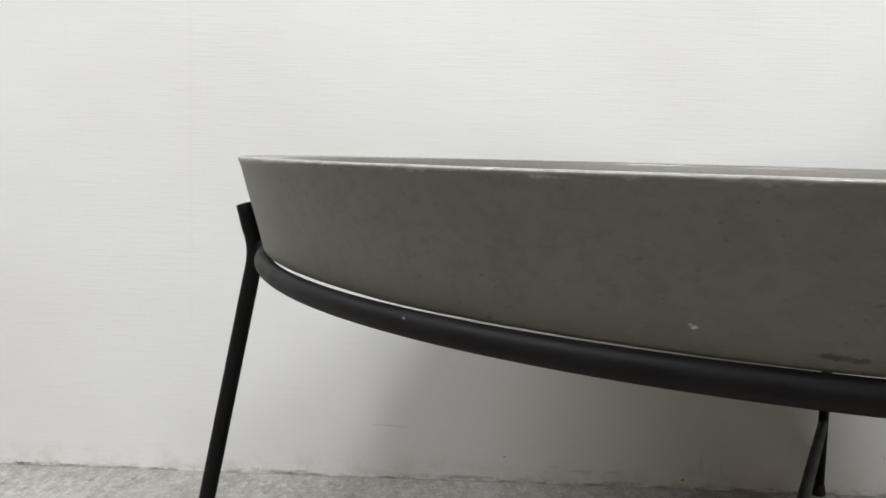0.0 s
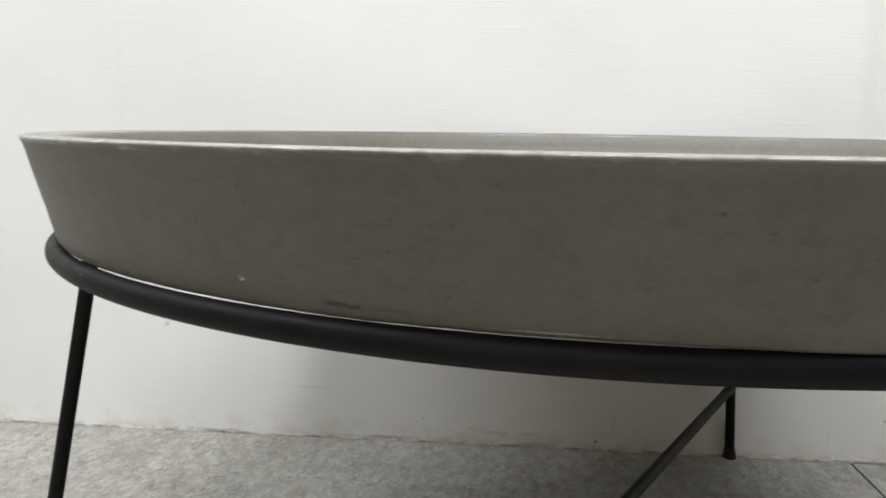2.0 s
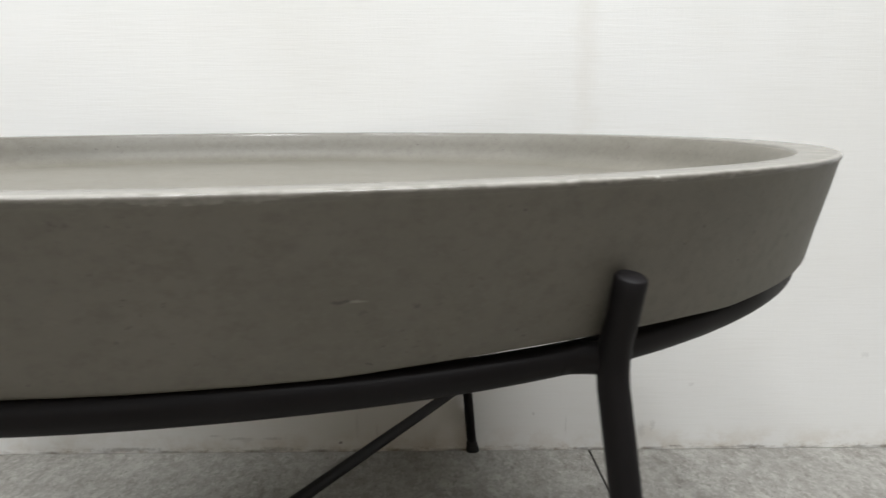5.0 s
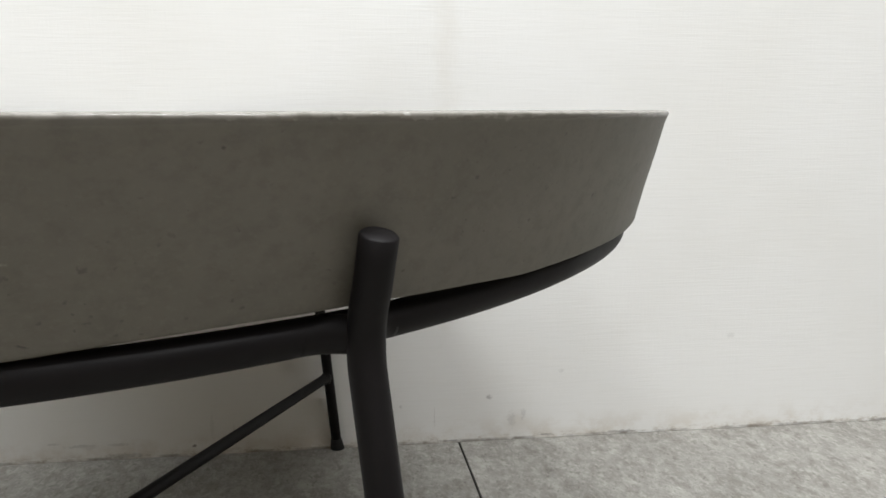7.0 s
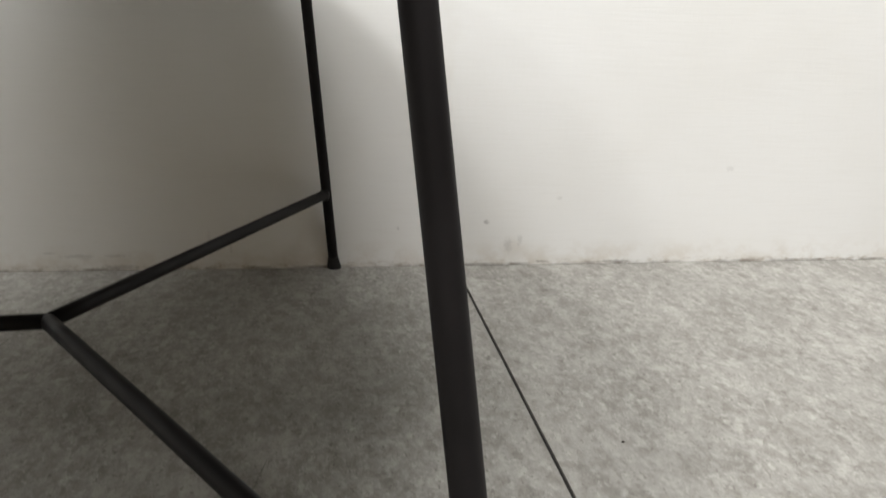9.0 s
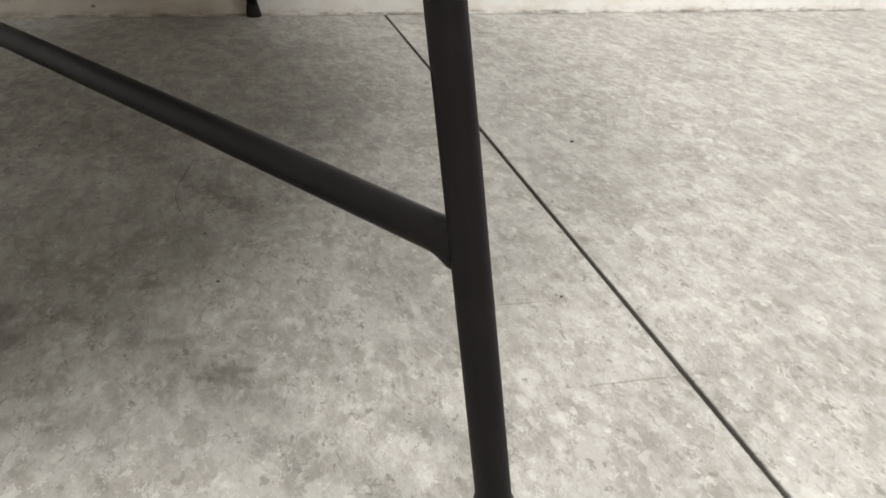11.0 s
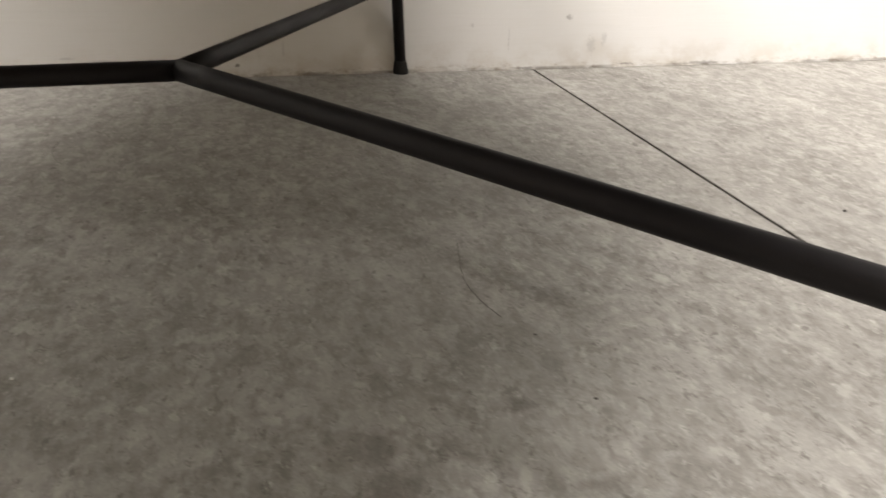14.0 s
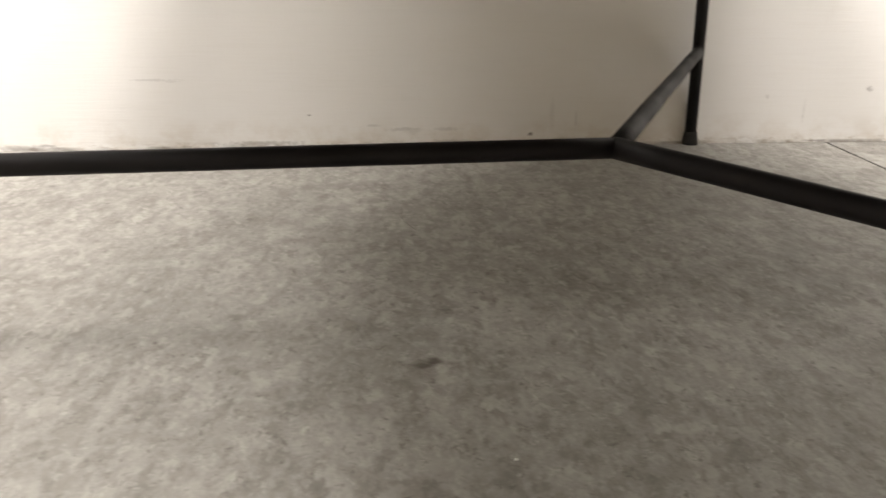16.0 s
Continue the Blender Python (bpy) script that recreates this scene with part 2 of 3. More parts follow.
    # rubbed dirt, scuffs, cracks of the print, and painted soft shadows of stretcher and leg
    dirt_and_shadow = marks(nt, w, [
        ((0.458, 0.537, 0), (0.0078, 0.0050, 0.05), 0.95), ((0.4535, 0.533, 0), (0.0062, 0.0034, 0.05), 0.85), ((0.466, 0.534, 0), (0.006, 0.002, 0.05), 0.35), ((0.628, 0.349, 0), (0.015, 0.011, 0.05), 0.42),
        # x 0.688 to 0.740, y 0.390 to 0.302: the front stretcher's shadow, painted in
        ((0.723, 0.311, 0), (0.013, 0.009, 0.05), 0.45), ((0.740, 0.302, 0), (0.012, 0.006, 0.05), 0.32), ((0.688, 0.390, 0), (0.0075, 0.0055, 0.05), 0.50), ((0.600, 0.333, 0), (0.016, 0.009, 0.05), 0.30),
        ((0.44, 0.43, 0), (0.02, 0.012, 0.05), 0.25), ((0.39, 0.72, 0), (0.03, 0.010, 0.05), 0.28), ((0.655, 0.365, 0), (0.012, 0.007, 0.05), 0.30), ((0.700, 0.338, 0), (0.010, 0.005, 0.05), 0.34),
        ((0.7985, 0.388, 0), (0.0009, 0.016, 0.05), 0.28), ((0.803, 0.362, 0), (0.0009, 0.014, 0.05), 0.28), ((0.850, 0.3445, 0), (0.042, 0.0007, 0.05), 0.40),
        # the first two streaks here paint a leg's soft shadow left of the seam
        ((0.857, 0.720, 0), (0.0030, 0.030, 0.05), 0.22), ((0.868, 0.650, 0), (0.0028, 0.035, 0.05), 0.20), ((0.620, 0.376, 0), (0.022, 0.014, 0.05), 0.34), ((0.888, 0.2765, 0), (0.028, 0.0008, 0.05), 0.45)], 0.42, 150, 0.35)
    col = blend(nt, 1.0, col, rgb(0.998, 1.0, 0.992), "MULTIPLY")
    col = blend(nt, dirt_and_shadow, col, rgb(0.085, 0.068, 0.056))
    put(nt, b.inputs["Base Color"], col)
    put(nt, b.inputs["Roughness"], span(nt, mott, 0.3, 0.7, 0.60, 0.46))
    b.inputs["Specular IOR Level"].default_value = 0.30
    h = calc(nt, "ADD", calc(nt, "MULTIPLY", fine, 0.5), calc(nt, "MULTIPLY", mott, 0.7))
    bump(nt, b, calc(nt, "ADD", h, calc(nt, "MULTIPLY", ridge, 3.0)), 0.30, 0.0010)
    return m


def rim_point(angle, z, r):
    return (r * math.cos(radians(angle)), r * math.sin(radians(angle)), z)


def streak_warp(nt, w):
    n = nt.nodes.new("ShaderNodeTexNoise")
    put(nt, n.inputs["Vector"], w)
    n.inputs["Scale"].default_value = 350.0
    return n.outputs["Color"]


def make_concrete():
    """Sealed cast concrete: clouded olive grey, peppered with small dark pits."""
    m, nt, b = material("sealed_concrete", 0.42)
    w = place(nt)
    broad = cloud(nt, w, 7, 3.0, 0.55, (1, 1, 1.3))
    stain = cloud(nt, vec(nt, "ADD", w, (3.1, 0.7, 1.9)), 22, 4.0, 0.62, (1, 1, 1.2))
    grain = cloud(nt, w, 130, 5.0, 0.68, (1, 1, 1.5))
    fine = cloud(nt, w, 480, 3.0, 0.62, (1, 1, 1.4))
    smear = cloud(nt, w, 34, 4.0, 0.62, (1, 1, 4.0))
    col = blend(nt, span(nt, broad, 0.34, 0.66), rgb(0.130, 0.121, 0.097), rgb(0.153, 0.142, 0.117))
    col = blend(nt, span(nt, stain, 0.44, 0.68, 0.0, 0.30), col, rgb(0.103, 0.095, 0.074))
    col = blend(nt, span(nt, smear, 0.50, 0.72, 0.0, 0.20), col, rgb(0.165, 0.152, 0.125))
    col = blend(nt, span(nt, grain, 0.42, 0.70, 0.0, 0.38), col, rgb(0.082, 0.073, 0.055))
    col = blend(nt, span(nt, fine, 0.50, 0.74, 0.0, 0.32), col, rgb(0.175, 0.162, 0.136))
    # pits: small dark pores of two sizes, ragged and scattered unevenly
    crowd = span(nt, cloud(nt, vec(nt, "ADD", w, (7.7, 2.2, 0.4)), 26, 3.0, 0.6), 0.36, 0.62)
    ragged = vec(nt, "ADD", w, vec(nt, "MULTIPLY", streak_warp(nt, w), (0.004, 0.004, 0.003)))
    pit = None
    for scale, share, size_lo, size_hi, depth in ((150, 0.42, 0.06, 0.22, 0.75), (280, 0.50, 0.09, 0.30, 0.60)):
        d, c = cells(nt, ragged, scale, (1, 1, 1.5))
        pick = nt.nodes.new("ShaderNodeSeparateColor")
        nt.links.new(c, pick.inputs[0])
        keep = calc(nt, "MULTIPLY", span(nt, pick.outputs[0], share, share + 0.02), crowd)
        size = span(nt, pick.outputs[1], 0.25, 1.0, size_lo, size_hi)
        one = calc(nt, "MULTIPLY", keep, span(nt, calc(nt, "DIVIDE", d, size), 0.35, 1.0, depth, 0.0))
        pit = one if pit is None else calc(nt, "MAXIMUM", pit, one)
    col = blend(nt, pit, col, rgb(0.048, 0.043, 0.036))
    dark = marks(nt, w, [
        (rim_point(-110.9, 0.3476, 0.3862), (0.0055, 0.006, 0.0011), 0.90), (rim_point(-109.9, 0.3470, 0.3862), (0.0045, 0.006, 0.0010), 0.85), (rim_point(-107.6, 0.3473, 0.3862), (0.009, 0.006, 0.0006), 0.45),
        (rim_point(-71.9, 0.3673, 0.392), (0.0034, 0.006, 0.0007), 0.65)], 0.5, 420)
    pale = marks(nt, w, [
        (rim_point(-116.8, 0.3522, 0.3877), (0.0014, 0.006, 0.0007), 0.85), (rim_point(-117.0, 0.3529, 0.3879), (0.0008, 0.004, 0.0005), 0.6),
        (rim_point(-71.1, 0.3671, 0.392), (0.0030, 0.006, 0.0006), 0.20), (rim_point(-99.5, 0.3446, 0.3856), (0.026, 0.006, 0.0004), 0.40),
        (rim_point(-123.9, 0.3982, 0.4009), (0.011, 0.006, 0.0006), 0.26), (rim_point(-127.1, 0.4003, 0.4005), (0.006, 0.003, 0.0006), 0.45),
        (rim_point(-56.0, 0.4002, 0.4004), (0.0018, 0.0015, 0.0009), 0.7), (rim_point(-57.4, 0.4003, 0.4004), (0.004, 0.002, 0.0004), 0.35)], 0.55, 700, 0.3)
    col = blend(nt, dark, col, rgb(0.045, 0.040, 0.034))
    col = blend(nt, pale, col, rgb(0.62, 0.60, 0.56))
    # outer rim edge: rubbed and chipped, its jagged highlight painted pale; polished by use
    sep = nt.nodes.new("ShaderNodeSeparateXYZ")
    nt.links.new(w, sep.inputs[0])
    fray = cloud(nt, w, 48, 4.0, 0.65, (1, 1, 0.6))
    low = calc(nt, "SUBTRACT", 0.3992, calc(nt, "MULTIPLY", span(nt, fray, 0.46, 0.70), 0.0024))
    radius = vec(nt, "LENGTH", vec(nt, "MULTIPLY", w, (1, 1, 0)))
    edge_glint_and_wear = calc(nt, "MULTIPLY", span(nt, calc(nt, "SUBTRACT", sep.outputs["Z"], low), 0.0, 0.0005), span(nt, radius, 0.3978, 0.3986))
    edge_glint_and_wear = calc(nt, "MULTIPLY", edge_glint_and_wear, span(nt, cloud(nt, w, 160, 4.0, 0.65), 0.38, 0.56, 0.10, 0.42))
    col = blend(nt, edge_glint_and_wear, col, rgb(0.34, 0.325, 0.295))
    put(nt, b.inputs["Base Color"], col)
    put(nt, b.inputs["Roughness"], span(nt, broad, 0.3, 0.7, 0.56, 0.64))
    polish = calc(nt, "MULTIPLY", span(nt, sep.outputs["Z"], 0.3966, 0.3990), span(nt, cloud(nt, w, 60, 3.0), 0.30, 0.55, 0.55, 1.0))
    put(nt, b.inputs["Coat Weight"], span(nt, polish, 0.0, 1.0, 0.22, 0.60))
    put(nt, b.inputs["Coat Roughness"], span(nt, polish, 0.0, 1.0, 0.50, 0.10))
    h = calc(nt, "SUBTRACT", calc(nt, "MULTIPLY", grain, 0.4), calc(nt, "MULTIPLY", pit, 1.2))
    bump(nt, b, calc(nt, "ADD", h, calc(nt, "MULTIPLY", broad, 1.2)), 0.22, 0.0008)
    return m


def make_steel():
    m, nt, b = material("black_powder_coat", 0.42)
    w = place(nt)
    f = cloud(nt, w, 900, 2.0)
    n = cloud(nt, w, 30, 3.0)
    col = blend(nt, span(nt, n, 0.35, 0.7), rgb(0.0074, 0.0064, 0.0067), rgb(0.0112, 0.0098, 0.0102))
    d, c = cells(nt, w, 57, (1, 1, 0.5))
    pick = nt.nodes.new("ShaderNodeSeparateColor")
    nt.links.new(c, pick.inputs[0])
    nick = calc(nt, "MULTIPLY", span(nt, pick.outputs[0], 0.93, 0.94), span(nt, d, 0.03, 0.06, 0.5, 0.0))
    col = blend(nt, nick, col, rgb(0.20, 0.20, 0.21))
    ring_nick = (0.3832 * math.cos(radians(226)), 0.3832 * math.sin(radians(226)), 0.3392)
    bare = marks(nt, w, [(ring_nick, (0.0009, 0.0009, 0.0006), 0.8)], 0.4, 700)
    col = blend(nt, bare, col, rgb(0.24, 0.24, 0.25))
    put(nt, b.inputs["Base Color"], col)
    put(nt, b.inputs["Roughness"], span(nt, n, 0.3, 0.7, 0.48, 0.58))
    b.inputs["Specular IOR Level"].default_value = 0.15
    bump(nt, b, f, 0.12, 0.0004)
    return m


def make_plain(name, colour, rough):
    m, nt, b = material(name, rough)
    n = cloud(nt, place(nt), 200, 3.0)
    put(nt, b.inputs["Base Color"], blend(nt, span(nt, n, 0.3, 0.7), rgb(*[c * 0.8 for c in colour]), rgb(*colour)))
    return m


PAPER = make_wallpaper()
PLASTER = make_plaster("wall_plaster", (0.42, 0.40, 0.36))
# colours of unseen walls, chosen for the light they bounce
PAINT = make_plaster("dim_bounce_paint", (0.24, 0.205, 0.16))
TAN = make_plaster("warm_bounce_paint", (0.52, 0.43, 0.32))
CEILING = make_plaster("white_ceiling_paint", (0.55, 0.55, 0.54))
VINYL = make_vinyl()
SCREED = make_plaster("dark_screed", (0.035, 0.032, 0.026))
CONCRETE = make_concrete()
STEEL = make_steel()
RUBBER = make_plain("black_plastic", (0.008, 0.0075, 0.0075), 0.65)
GRIT = make_plain("dark_grit", (0.05, 0.042, 0.035), 0.8)
CHALK = make_plain("white_grit", (0.75, 0.74, 0.71), 0.8)
JOINT = make_plain("dark_joint_filler", (0.014, 0.012, 0.010), 0.9)


# ---- mesh helpers ----
def part(name, bm, mat, parent=None, label="", smooth=True):
    me = bpy.data.meshes.new(name)
    bmesh.ops.recalc_face_normals(bm, faces=bm.faces)
    for f in bm.faces:
        f.smooth = smooth
    bm.to_mesh(me)
    bm.free()
    me.materials.append(mat)
    ob = new(name, me)
    if parent is not None:
        ob.parent = parent
    if label:
        ob["label"] = label
    return ob


def box(x0, x1, y0, y1, z0, z1):
    bm = bmesh.new()
    bmesh.ops.create_cube(bm, size=1)
    for v in bm.verts:
        v.co = ((x0 + x1) / 2 + v.co.x * (x1 - x0), (y0 + y1) / 2 + v.co.y * (y1 - y0), (z0 + z1) / 2 + v.co.z * (z1 - z0))
    return bm


def lathe(profile, steps, closed=False, wobble=None):
    """Turns a profile of (r, z) round the z axis; r = 0 at an end closes it."""
    bm = bmesh.new()
    rings = []
    for r, z in profile:
        if r == 0:
            rings.append([bm.verts.new((0, 0, z))])
            continue
        ring = []
        for k in range(steps):
            a = 2 * math.pi * k / steps
            dr, dz = wobble(a, r, z) if wobble else (0, 0)
            ring.append(bm.verts.new(((r + dr) * math.cos(a), (r + dr) * math.sin(a), z + dz)))
        rings.append(ring)
    pairs = list(zip(rings, rings[1:])) + ([(rings[-1], rings[0])] if closed else [])
    for a, b in pairs:
        for k in range(steps):
            j = (k + 1) % steps
            if len(a) == 1:
                bm.faces.new((a[0], b[k], b[j]))
            elif len(b) == 1:
                bm.faces.new((a[k], b[0], a[j]))
            else:
                bm.faces.new((a[k], b[k], b[j], a[j]))
    return bm


def sweep(path, radii, sides=28, dome=0.0, level=False):
    """A bar along a path, with a radius (or a pair: across, upright) at each point, closed at the ends."""
    bm = bmesh.new()
    pts = [Vector(p) for p in path]
    side = None
    rings = []
    for k, p in enumerate(pts):
        way = (pts[min(k + 1, len(pts) - 1)] - pts[max(k - 1, 0)]).normalized()
        if side is None or level:
            side = way.cross(Vector((0, 0, 1))).normalized() if level else way.orthogonal().normalized()
        side = (side - way * side.dot(way)).normalized()
        up = way.cross(side)
        across, high = radii[k] if isinstance(radii[k], tuple) else (radii[k], radii[k])
        rings.append([bm.verts.new(p + across * math.cos(2 * math.pi * j / sides) * side + high * math.sin(2 * math.pi * j / sides) * up) for j in range(sides)])
    for a, b in zip(rings, rings[1:]):
        for j in range(sides):
            i = (j + 1) % sides
            bm.faces.new((a[j], a[i], b[i], b[j]))
    for ring, sign, k in ((rings[0], -1, 0), (rings[-1], 1, -1)):
        way = (pts[1] - pts[0]).normalized() if k == 0 else (pts[-1] - pts[-2]).normalized()
        tip = bm.verts.new(pts[k] + way * sign * dome)
        for j in range(sides):
            bm.faces.new((ring[j], ring[(j + 1) % sides], tip))
    return bm


# ---- the room ----
W0, E0, S0, TOP = ROOM
STRIPS = [W0, -1.855, -0.940, -0.0254, 0.8900, 1.805, 2.720, E0]     # joints of the wallpaper

wall_north = tagged(part("wall_north", box(W0 - 0.12, E0 + 0.12, WALL_Y + 0.0012, WALL_Y + 0.14, -0.05, TOP), PLASTER, smooth=False),
                    "white textured wallpaper wall with stained lower edge behind the table", "wall", kind="structure")


def wallpaper_sheet(x0, x1, lift):
    """One strip of paper with a ragged lower edge, hung on the wall."""
    bm = bmesh.new()
    cols = max(2, int((x1 - x0) / 0.008))
    front, back = [], []
    for k in range(cols + 1):
        x = x0 + (x1 - x0) * k / cols
        low = 0.0014 * (noise.noise((x * 25, 3.1, 0)) + 0.4 * noise.noise((x * 160, 7.7, 0)) - 0.12)
        curl = 0.0008 * max(0.0, noise.noise((x * 9, 1.3, 0.5)))
        ys = (WALL_Y - lift - curl, WALL_Y - lift - curl * 0.4, WALL_Y - lift, WALL_Y - lift)
        zs = (max(0.0002, low), 0.008, 0.03, TOP)
        front.append([bm.verts.new((x, y, z)) for y, z in zip(ys, zs)])
        back.append([bm.verts.new((x, y + 0.0008, z)) for y, z in zip(ys, zs)])
    for a, b in ((front, 1), (back, -1)):
        for k in range(cols):
            for j in range(3):
                q = (a[k][j], a[k + 1][j], a[k + 1][j + 1], a[k][j + 1])
                bm.faces.new(q if b > 0 else q[::-1])
    for k in range(cols):
        bm.faces.new((front[k][0], back[k][0], back[k + 1][0], front[k + 1][0]))
    for k in (0, cols):
        for j in range(3):
            bm.faces.new((front[k][j], front[k][j + 1], back[k][j + 1], back[k][j]))
    return part("wallpaper_sheet", bm, PAPER, wall_north, smooth=False)


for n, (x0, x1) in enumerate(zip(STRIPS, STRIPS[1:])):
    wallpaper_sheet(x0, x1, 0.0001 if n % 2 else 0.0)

floor_base = part("floor", box(W0 - 0.12, E0 + 0.12, S0 - 0.12, WALL_Y + 0.0010, -0.06, -0.0022), SCREED, smooth=False)
tagged(floor_base, "grey concrete-look vinyl floor with one dark seam", "floor", kind="structure")


def vinyl_sheet(corners):
    """A sheet of floor covering with softened edges; corners counter-clockwise."""
    bm = bmesh.new()
    mid = sum((Vector(c) for c in corners), Vector((0, 0))) / len(corners)
    rings = []
    for inset, z in ((0.0, -0.0022), (0.0, -0.0004), (0.0004, 0.0)):
        ring = []
        for c in corners:
            d = Vector(c) - mid
            ring.append(bm.verts.new((c[0] - math.copysign(inset, d.x), c[1] - math.copysign(inset, d.y), z)))
        rings.append(ring)
    for a, b in zip(rings, rings[1:]):
        for k in range(len(corners)):
            j = (k + 1) % len(corners)
            bm.faces.new((a[k], a[j], b[j], b[k]))
    bm.faces.new(rings[-1])
    bm.faces.new(rings[0][::-1])
    return part("vinyl_sheet", bm, VINYL, floor_base, smooth=False)


def seam_x(y):
    return 0.9030 + (WALL_Y - y) * 0.0125


GAP = 0.0013
vinyl_sheet([(W0, S0), (seam_x(S0) - GAP, S0), (seam_x(WALL_Y) - GAP, WALL_Y), (W0, WALL_Y)])
vinyl_sheet([(seam_x(S0) + GAP, S0), (E0, S0), (E0, WALL_Y), (seam_x(WALL_Y) + GAP, WALL_Y)])

# dark filler strip, added so that the open seam stays dark
bm = bmesh.new()
low = [bm.verts.new((seam_x(y) + side * (GAP - 0.0001), y, -0.0022)) for y, side in ((S0, -1), (S0, 1), (WALL_Y, 1), (WALL_Y, -1))]
high = [bm.verts.new((v.co.x, v.co.y, -0.0015)) for v in low]
bm.faces.new(high)
bm.faces.new(low[::-1])
for k in range(4):
    bm.faces.new((low[k], low[(k + 1) % 4], high[(k + 1) % 4], high[k]))
part("joint_filler", bm, JOINT, floor_base, "dark filler strip added in the seam", smooth=False)

# unseen walls added to close the room: dim sides, warm bouncing south
tagged(part("wall_west", box(W0 - 0.12, W0, S0 - 0.12, WALL_Y, 0.0, TOP), PAINT, smooth=False), "unseen plain side wall, dimmed to limit bounced light", "wall", kind="structure")
tagged(part("wall_east", box(E0, E0 + 0.12, S0 - 0.12, WALL_Y, 0.0, TOP), PAINT, smooth=False), "unseen plain side wall, dimmed to limit bounced light", "wall", kind="structure")
tagged(part("wall_south", box(W0, E0, S0 - 0.12, S0, 0.0, TOP), TAN, smooth=False), "unseen plain wall facing the papered wall, tan for warm bounced light", "wall", kind="structure")
tagged(part("ceiling", box(W0 - 0.12, E0 + 0.12, S0 - 0.12, WALL_Y + 0.14, TOP + 0.001, TOP + 0.1), CEILING, smooth=False), "plain white ceiling of the room", "ceiling", kind="structure")

# ---- the coffee table ----
table = tagged(new("coffee_table"), "round grey concrete tray coffee table on black steel tripod frame", "coffee table")
table.location = (CX, CY, 0)


def rim_wobble(a, r, z):
    """Hand-cast unevenness: strongest along the outer upper edge."""
    c, s = math.cos(a), math.sin(a)
    soft = noise.noise((c * 6, s * 6, 0.3))
    edge = 1.0 if (z > 0.3970 and r > 0.3975) else 0.0
    rough = noise.noise((c * 55, s * 55, z * 200)) + 0.6 * noise.noise((c * 150, s * 150, z * 300))
    if z < 0.3450:
        # the underside is a little hollow in places, elsewhere it lies on the ring
        turn = math.degrees(a) - 360 if a > math.pi else math.degrees(a)
        rise = 0.0
        for mid, half, lift in ((-155, 18, 0.0015), (-127, 24, 0.0008), (-98, 12, 0.0009), (-59, 13, 0.0025), (70, 60, 0.0010)):
            rise += lift * max(0.0, 1 - ((turn - mid) / half) ** 2)
        return 0.0, rise - 0.0003 + sag(a) + 0.00012 * noise.noise((c * 40, s * 40, 4.4))
    # the wall of the tray is cast a little higher at the front
    turn = math.degrees(a) - 360 if a > math.pi else math.degrees(a)
    high = 0.0009 * max(0.0, 1 - ((turn + 88) / 50) ** 2) * min(1.0, max(0.0, (z - 0.380) / 0.018)) if r > 0.3785 else 0.0
    return 0.00025 * soft + 0.00022 * rough * edge, high + 0.00012 * soft - 0.00025 * max(0.0, rough) * edge


tray_profile = [(0, 0.3424), (0.30, 0.3424), (0.3780, 0.3424), (0.3832, 0.3424), (0.3847, 0.3428), (0.3855, 0.3440),
                (0.3894, 0.3600), (0.3949, 0.3790), (0.3990, 0.3945), (0.4000, 0.3972), (0.4004, 0.3982), (0.4006, 0.3988), (0.4006, 0.3993), (0.4004, 0.3997), (0.3999, 0.4000), (0.3992, 0.4002), (0.3980, 0.4003),
                (0.3900, 0.4001), (0.3800, 0.4000), (0.3788, 0.3997), (0.3780, 0.3989), (0.3735, 0.3872), (0.3715, 0.3824), (0.3694, 0.3783),
                (0.3666, 0.3747), (0.3630, 0.3719), (0.3586, 0.3700), (0.3535, 0.3690), (0.3480, 0.3686), (0.30, 0.3686), (0.15, 0.3686), (0, 0.3686)]
tray = part("tabletop", lathe(tray_profile, 480, wobble=rim_wobble), CONCRETE, table, "grey sealed concrete tray with chipped rim")
tray.location = (*TRAY, 0)

ring_profile = [(RING_R + TUBE * math.cos(2 * math.pi * k / 28), RING_Z + TUBE * math.sin(2 * math.pi * k / 28)) for k in range(28)]
part("ring", lathe(ring_profile, 256, closed=True, wobble=lambda a, r, z: (0, sag(a))), STEEL, table, "black steel ring under the tray")


def leg_at(z):
    return FOOT_R + (LEG_R - FOOT_R) * z / RING_Z


def on(a, r, z):
    return Vector((r * math.cos(a), r * math.sin(a), z))


def leg_path(a):
    """From the foot up to the ring, then bent outward into a peg along the tray's side."""
    pts = [on(a, leg_at(z), z) for z in np.linspace(0.004, 0.326, 12).tolist()]
    p0, p1, p2 = on(a, leg_at(0.326), 0.326), on(a, leg_at(0.338) + 0.0006, 0.339), on(a, 0.3936, 0.351)
    for u in np.linspace(0.12, 1, 8).tolist():
        pts.append(p0 * (1 - u) ** 2 + p1 * (2 * u * (1 - u)) + p2 * (u * u))
    pts += [on(a, 0.3955, 0.359), on(a, 0.3973, 0.3665), on(a, 0.3975, 0.3672)]
    return pts


def cap_profile():
    return [(0, 0.0), (0.0078, 0.0), (0.0083, 0.0008), (0.0080, 0.0040), (0.0072, 0.0080), (0.0067, 0.0125), (0.0064, 0.0135), (0.0060, 0.0139), (0.0050, 0.0139)]


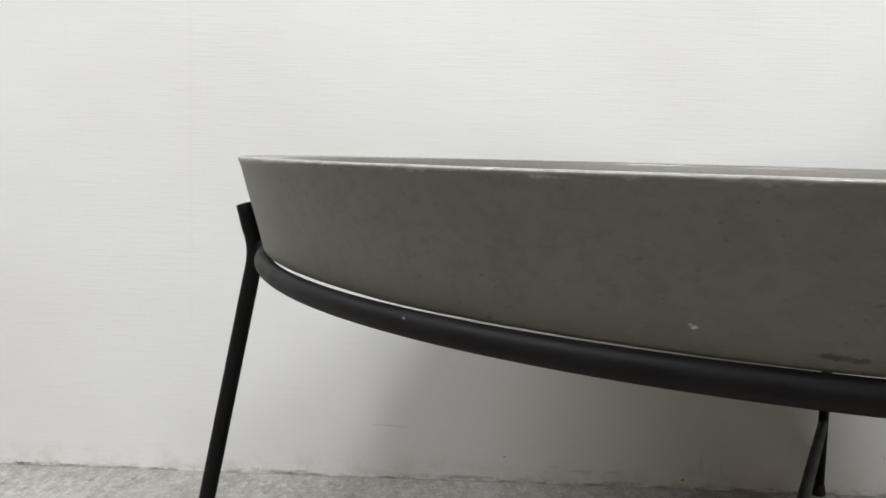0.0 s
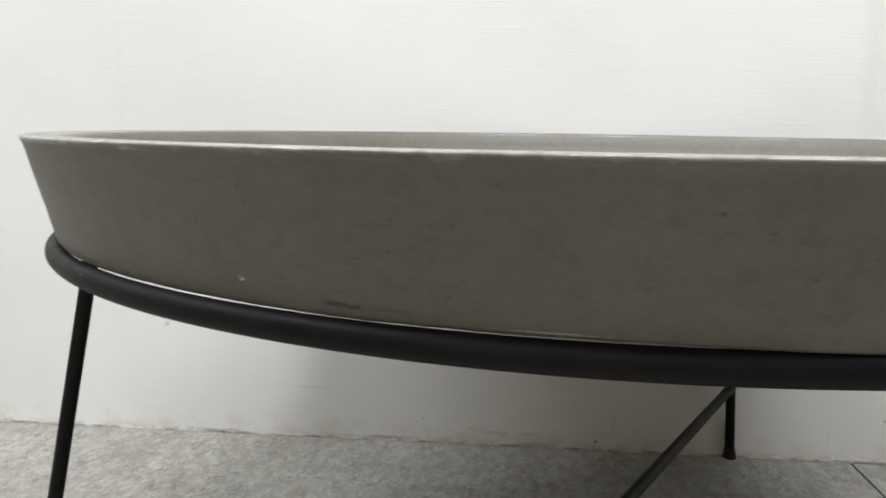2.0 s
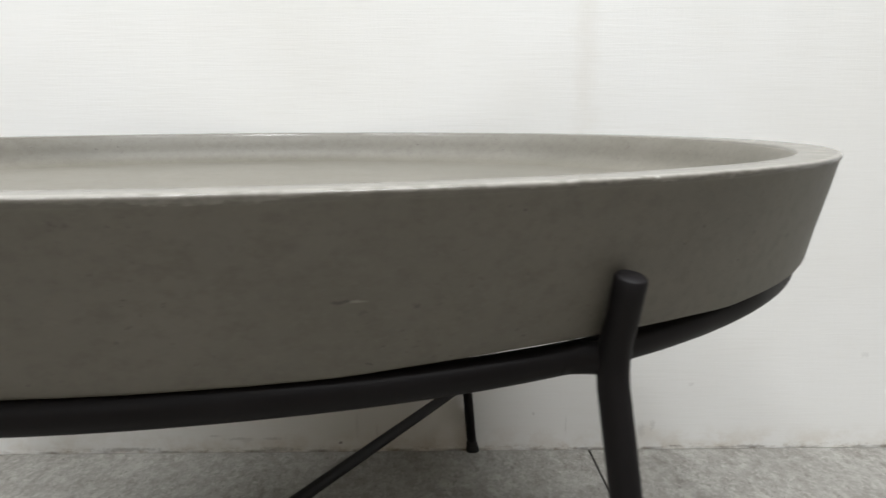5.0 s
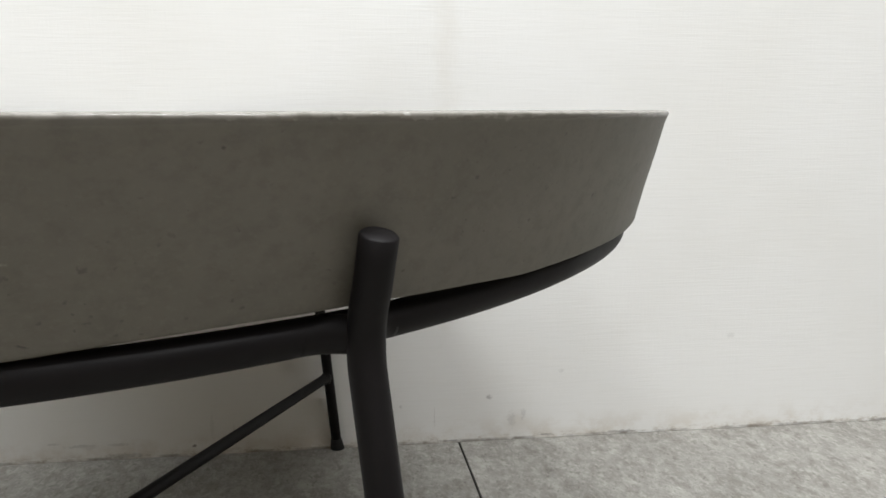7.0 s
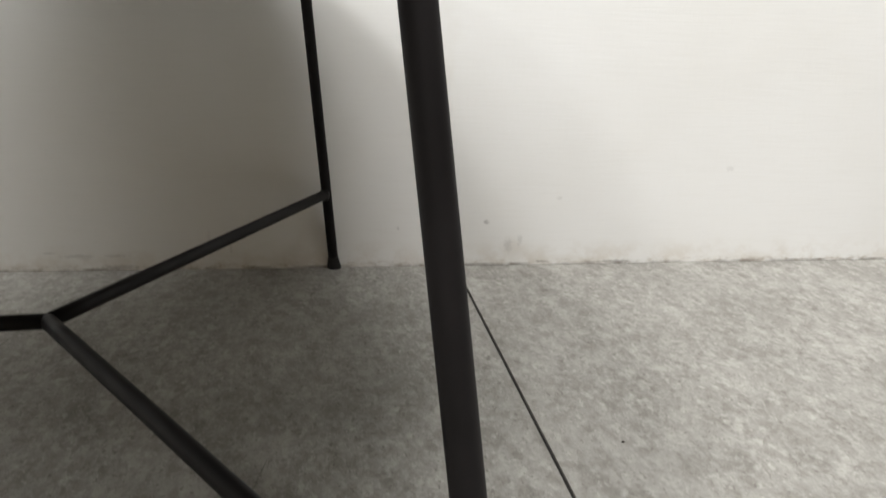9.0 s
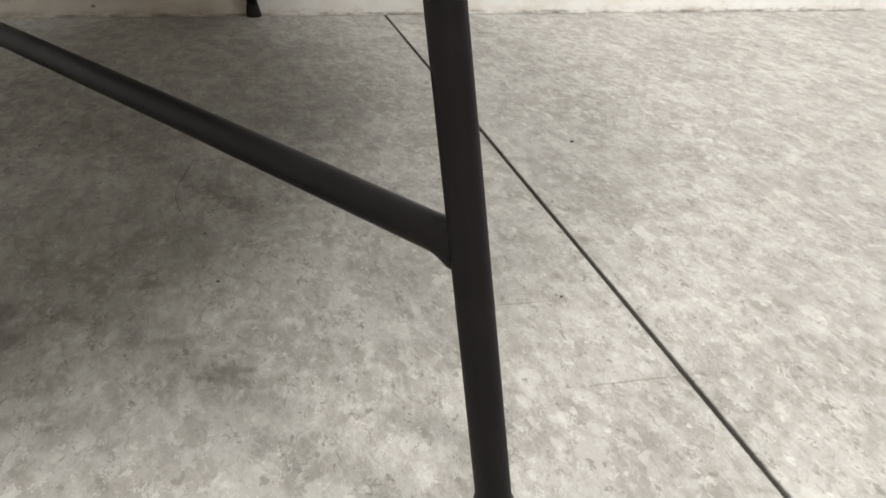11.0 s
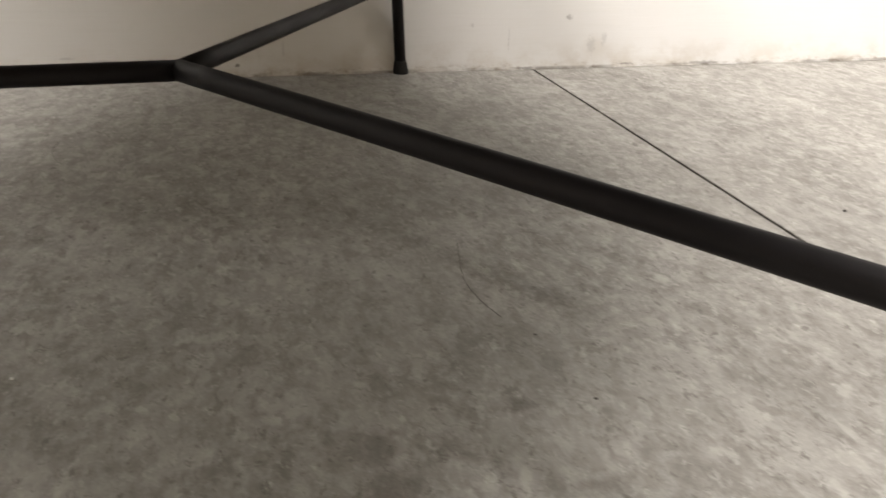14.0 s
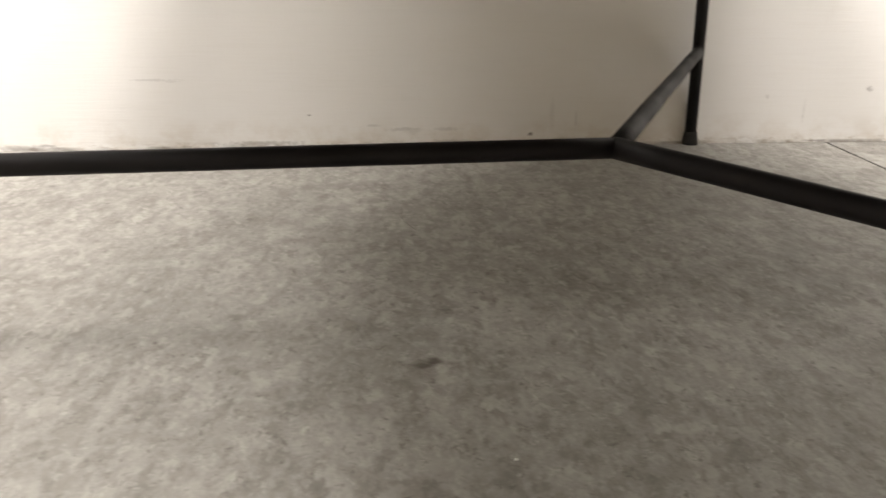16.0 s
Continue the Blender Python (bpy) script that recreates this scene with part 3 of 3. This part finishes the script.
for k in range(3):
    a = radians(TURN + 120 * k)
    path = leg_path(a)
    leg = part("leg", sweep(path, [TUBE] * (len(path) - 1) + [TUBE - 0.0007], dome=0.0003), STEEL, table, "black steel leg bent into a short peg")
    bm = lathe(cap_profile(), 28)
    for v in bm.verts:      # the cap leans with the leg
        v.co += on(a, leg_at(v.co.z) - FOOT_R, 0)
    cap = part("foot_cap", bm, RUBBER, leg, "black plastic foot cap")
    cap.location = on(a, FOOT_R, 0)
    # weld fillet between the ring and the leg
    bead, girth = [], []
    for u in np.linspace(-1, 1, 25).tolist():
        arc = u * 0.017
        fill = max(0.0, 1 - abs(arc) / 0.0155) ** 2.2
        bead.append(on(a + arc / RING_R, RING_R + 0.0080 * fill, RING_Z + sag(a)))
        girth.append(TUBE * 0.996 + 0.0003 * fill)
    part("weld", sweep(bead, girth, level=True), STEEL, leg)
    # the lumpy bead that runs round the ring on both sides of the leg
    for side in (-1, 1):
        mid, loop, thick = a + side * 0.0072 / RING_R, [], []
        for u in np.linspace(0, 2 * math.pi, 41).tolist():
            loop.append(on(mid, RING_R + 0.0008 + TUBE * 0.98 * math.cos(u), RING_Z + sag(a) + TUBE * 0.98 * math.sin(u)))
            thick.append(0.0006 * (1 + 0.45 * noise.noise((3 * math.cos(u), 3 * math.sin(u), 2.0 * k + side))))
        part("weld_bead", sweep(loop, thick, 10), STEEL, leg)
    # stretcher from the hub to the leg, with a fillet where it is welded
    hub, end = Vector(HUB), on(a, leg_at(BRACE_Z[k]), BRACE_Z[k])
    length = (end - hub).length
    stops = [length, 0.4, 0.35, 0.3, 0.25, 0.2, 0.15, 0.1, 0.05] + [0.0145 - 0.0008 * n for n in range(12)] + [0.003]
    girth = []
    for d in stops:
        fill = max(0.0, 1 - max(0.0, d - 0.0055) / 0.0085) ** 2.2
        girth.append((TUBE * 0.98, TUBE * (1.02 if k == 1 else 0.97) + 0.0030 * fill))
    bow = 0.0006 if k == 1 else 0.0      # the front bar is bent up a little
    line = [end.lerp(hub, d / length) + Vector((0, 0, bow * math.sin(math.pi * d / length))) for d in stops]
    part("stretcher", sweep(line, girth, level=True), STEEL, table, "black steel stretcher bar")

bm = bmesh.new()
bmesh.ops.create_icosphere(bm, subdivisions=3, radius=TUBE * 1.0)
hub_ob = part("hub", bm, STEEL, table, "welded joint of the stretchers")
hub_ob.location = HUB

# ---- loose things on the floor ----
def crumb(x, y, size, mat=GRIT, label="tiny dark crumb of grit on the grey vinyl floor"):
    bm = bmesh.new()
    bmesh.ops.create_icosphere(bm, subdivisions=2, radius=size)
    for v in bm.verts:
        n = 1 + 0.4 * noise.noise(v.co * (1.2 / size) + Vector((x * 31, y * 17, 0)))
        v.co = Vector((v.co.x * n * 1.25, v.co.y * n, (v.co.z * n) * 0.55))
    low = min(v.co.z for v in bm.verts)
    for v in bm.verts:
        v.co.z -= low
    ob = part("crumb", bm, mat)
    ob.location = (x, y, 0.0)
    return tagged(ob, label, "crumb", group="crumbs on the floor")


for x, y, size in ((0.967, 0.557, 0.0011), (0.713, 0.443, 0.0006), (0.720, 0.388, 0.0007), (0.882, 0.347, 0.0007), (0.84, 0.70, 0.0006)):
    crumb(x, y, size)
crumb(0.486, 0.4498, 0.0007, CHALK, "tiny white crumb lying on the grey vinyl floor")


def thread(points, radius):
    path = []
    pts = [Vector((x, y, radius)) for x, y in points]
    for k in range(len(pts) - 1):
        p0, p1, p2, p3 = pts[max(k - 1, 0)], pts[k], pts[k + 1], pts[min(k + 2, len(pts) - 1)]
        for u in np.linspace(0, 1, 8, endpoint=False).tolist():
            path.append(0.5 * (2 * p1 + (p2 - p0) * u + (2 * p0 - 5 * p1 + 4 * p2 - p3) * u * u + (3 * p1 - p0 - 3 * p2 + p3) * u ** 3))
    path.append(pts[-1])
    return tagged(part("thread", sweep(path, [radius] * len(path), 6), GRIT), "fine dark curled thread lying on the vinyl floor", "thread", group="threads on the floor")


thread([(0.704, 0.556), (0.699, 0.530), (0.695, 0.504), (0.697, 0.482), (0.702, 0.463)], 0.00014)
thread([(0.452, 0.790), (0.450, 0.772), (0.454, 0.752), (0.461, 0.736)], 0.00012)
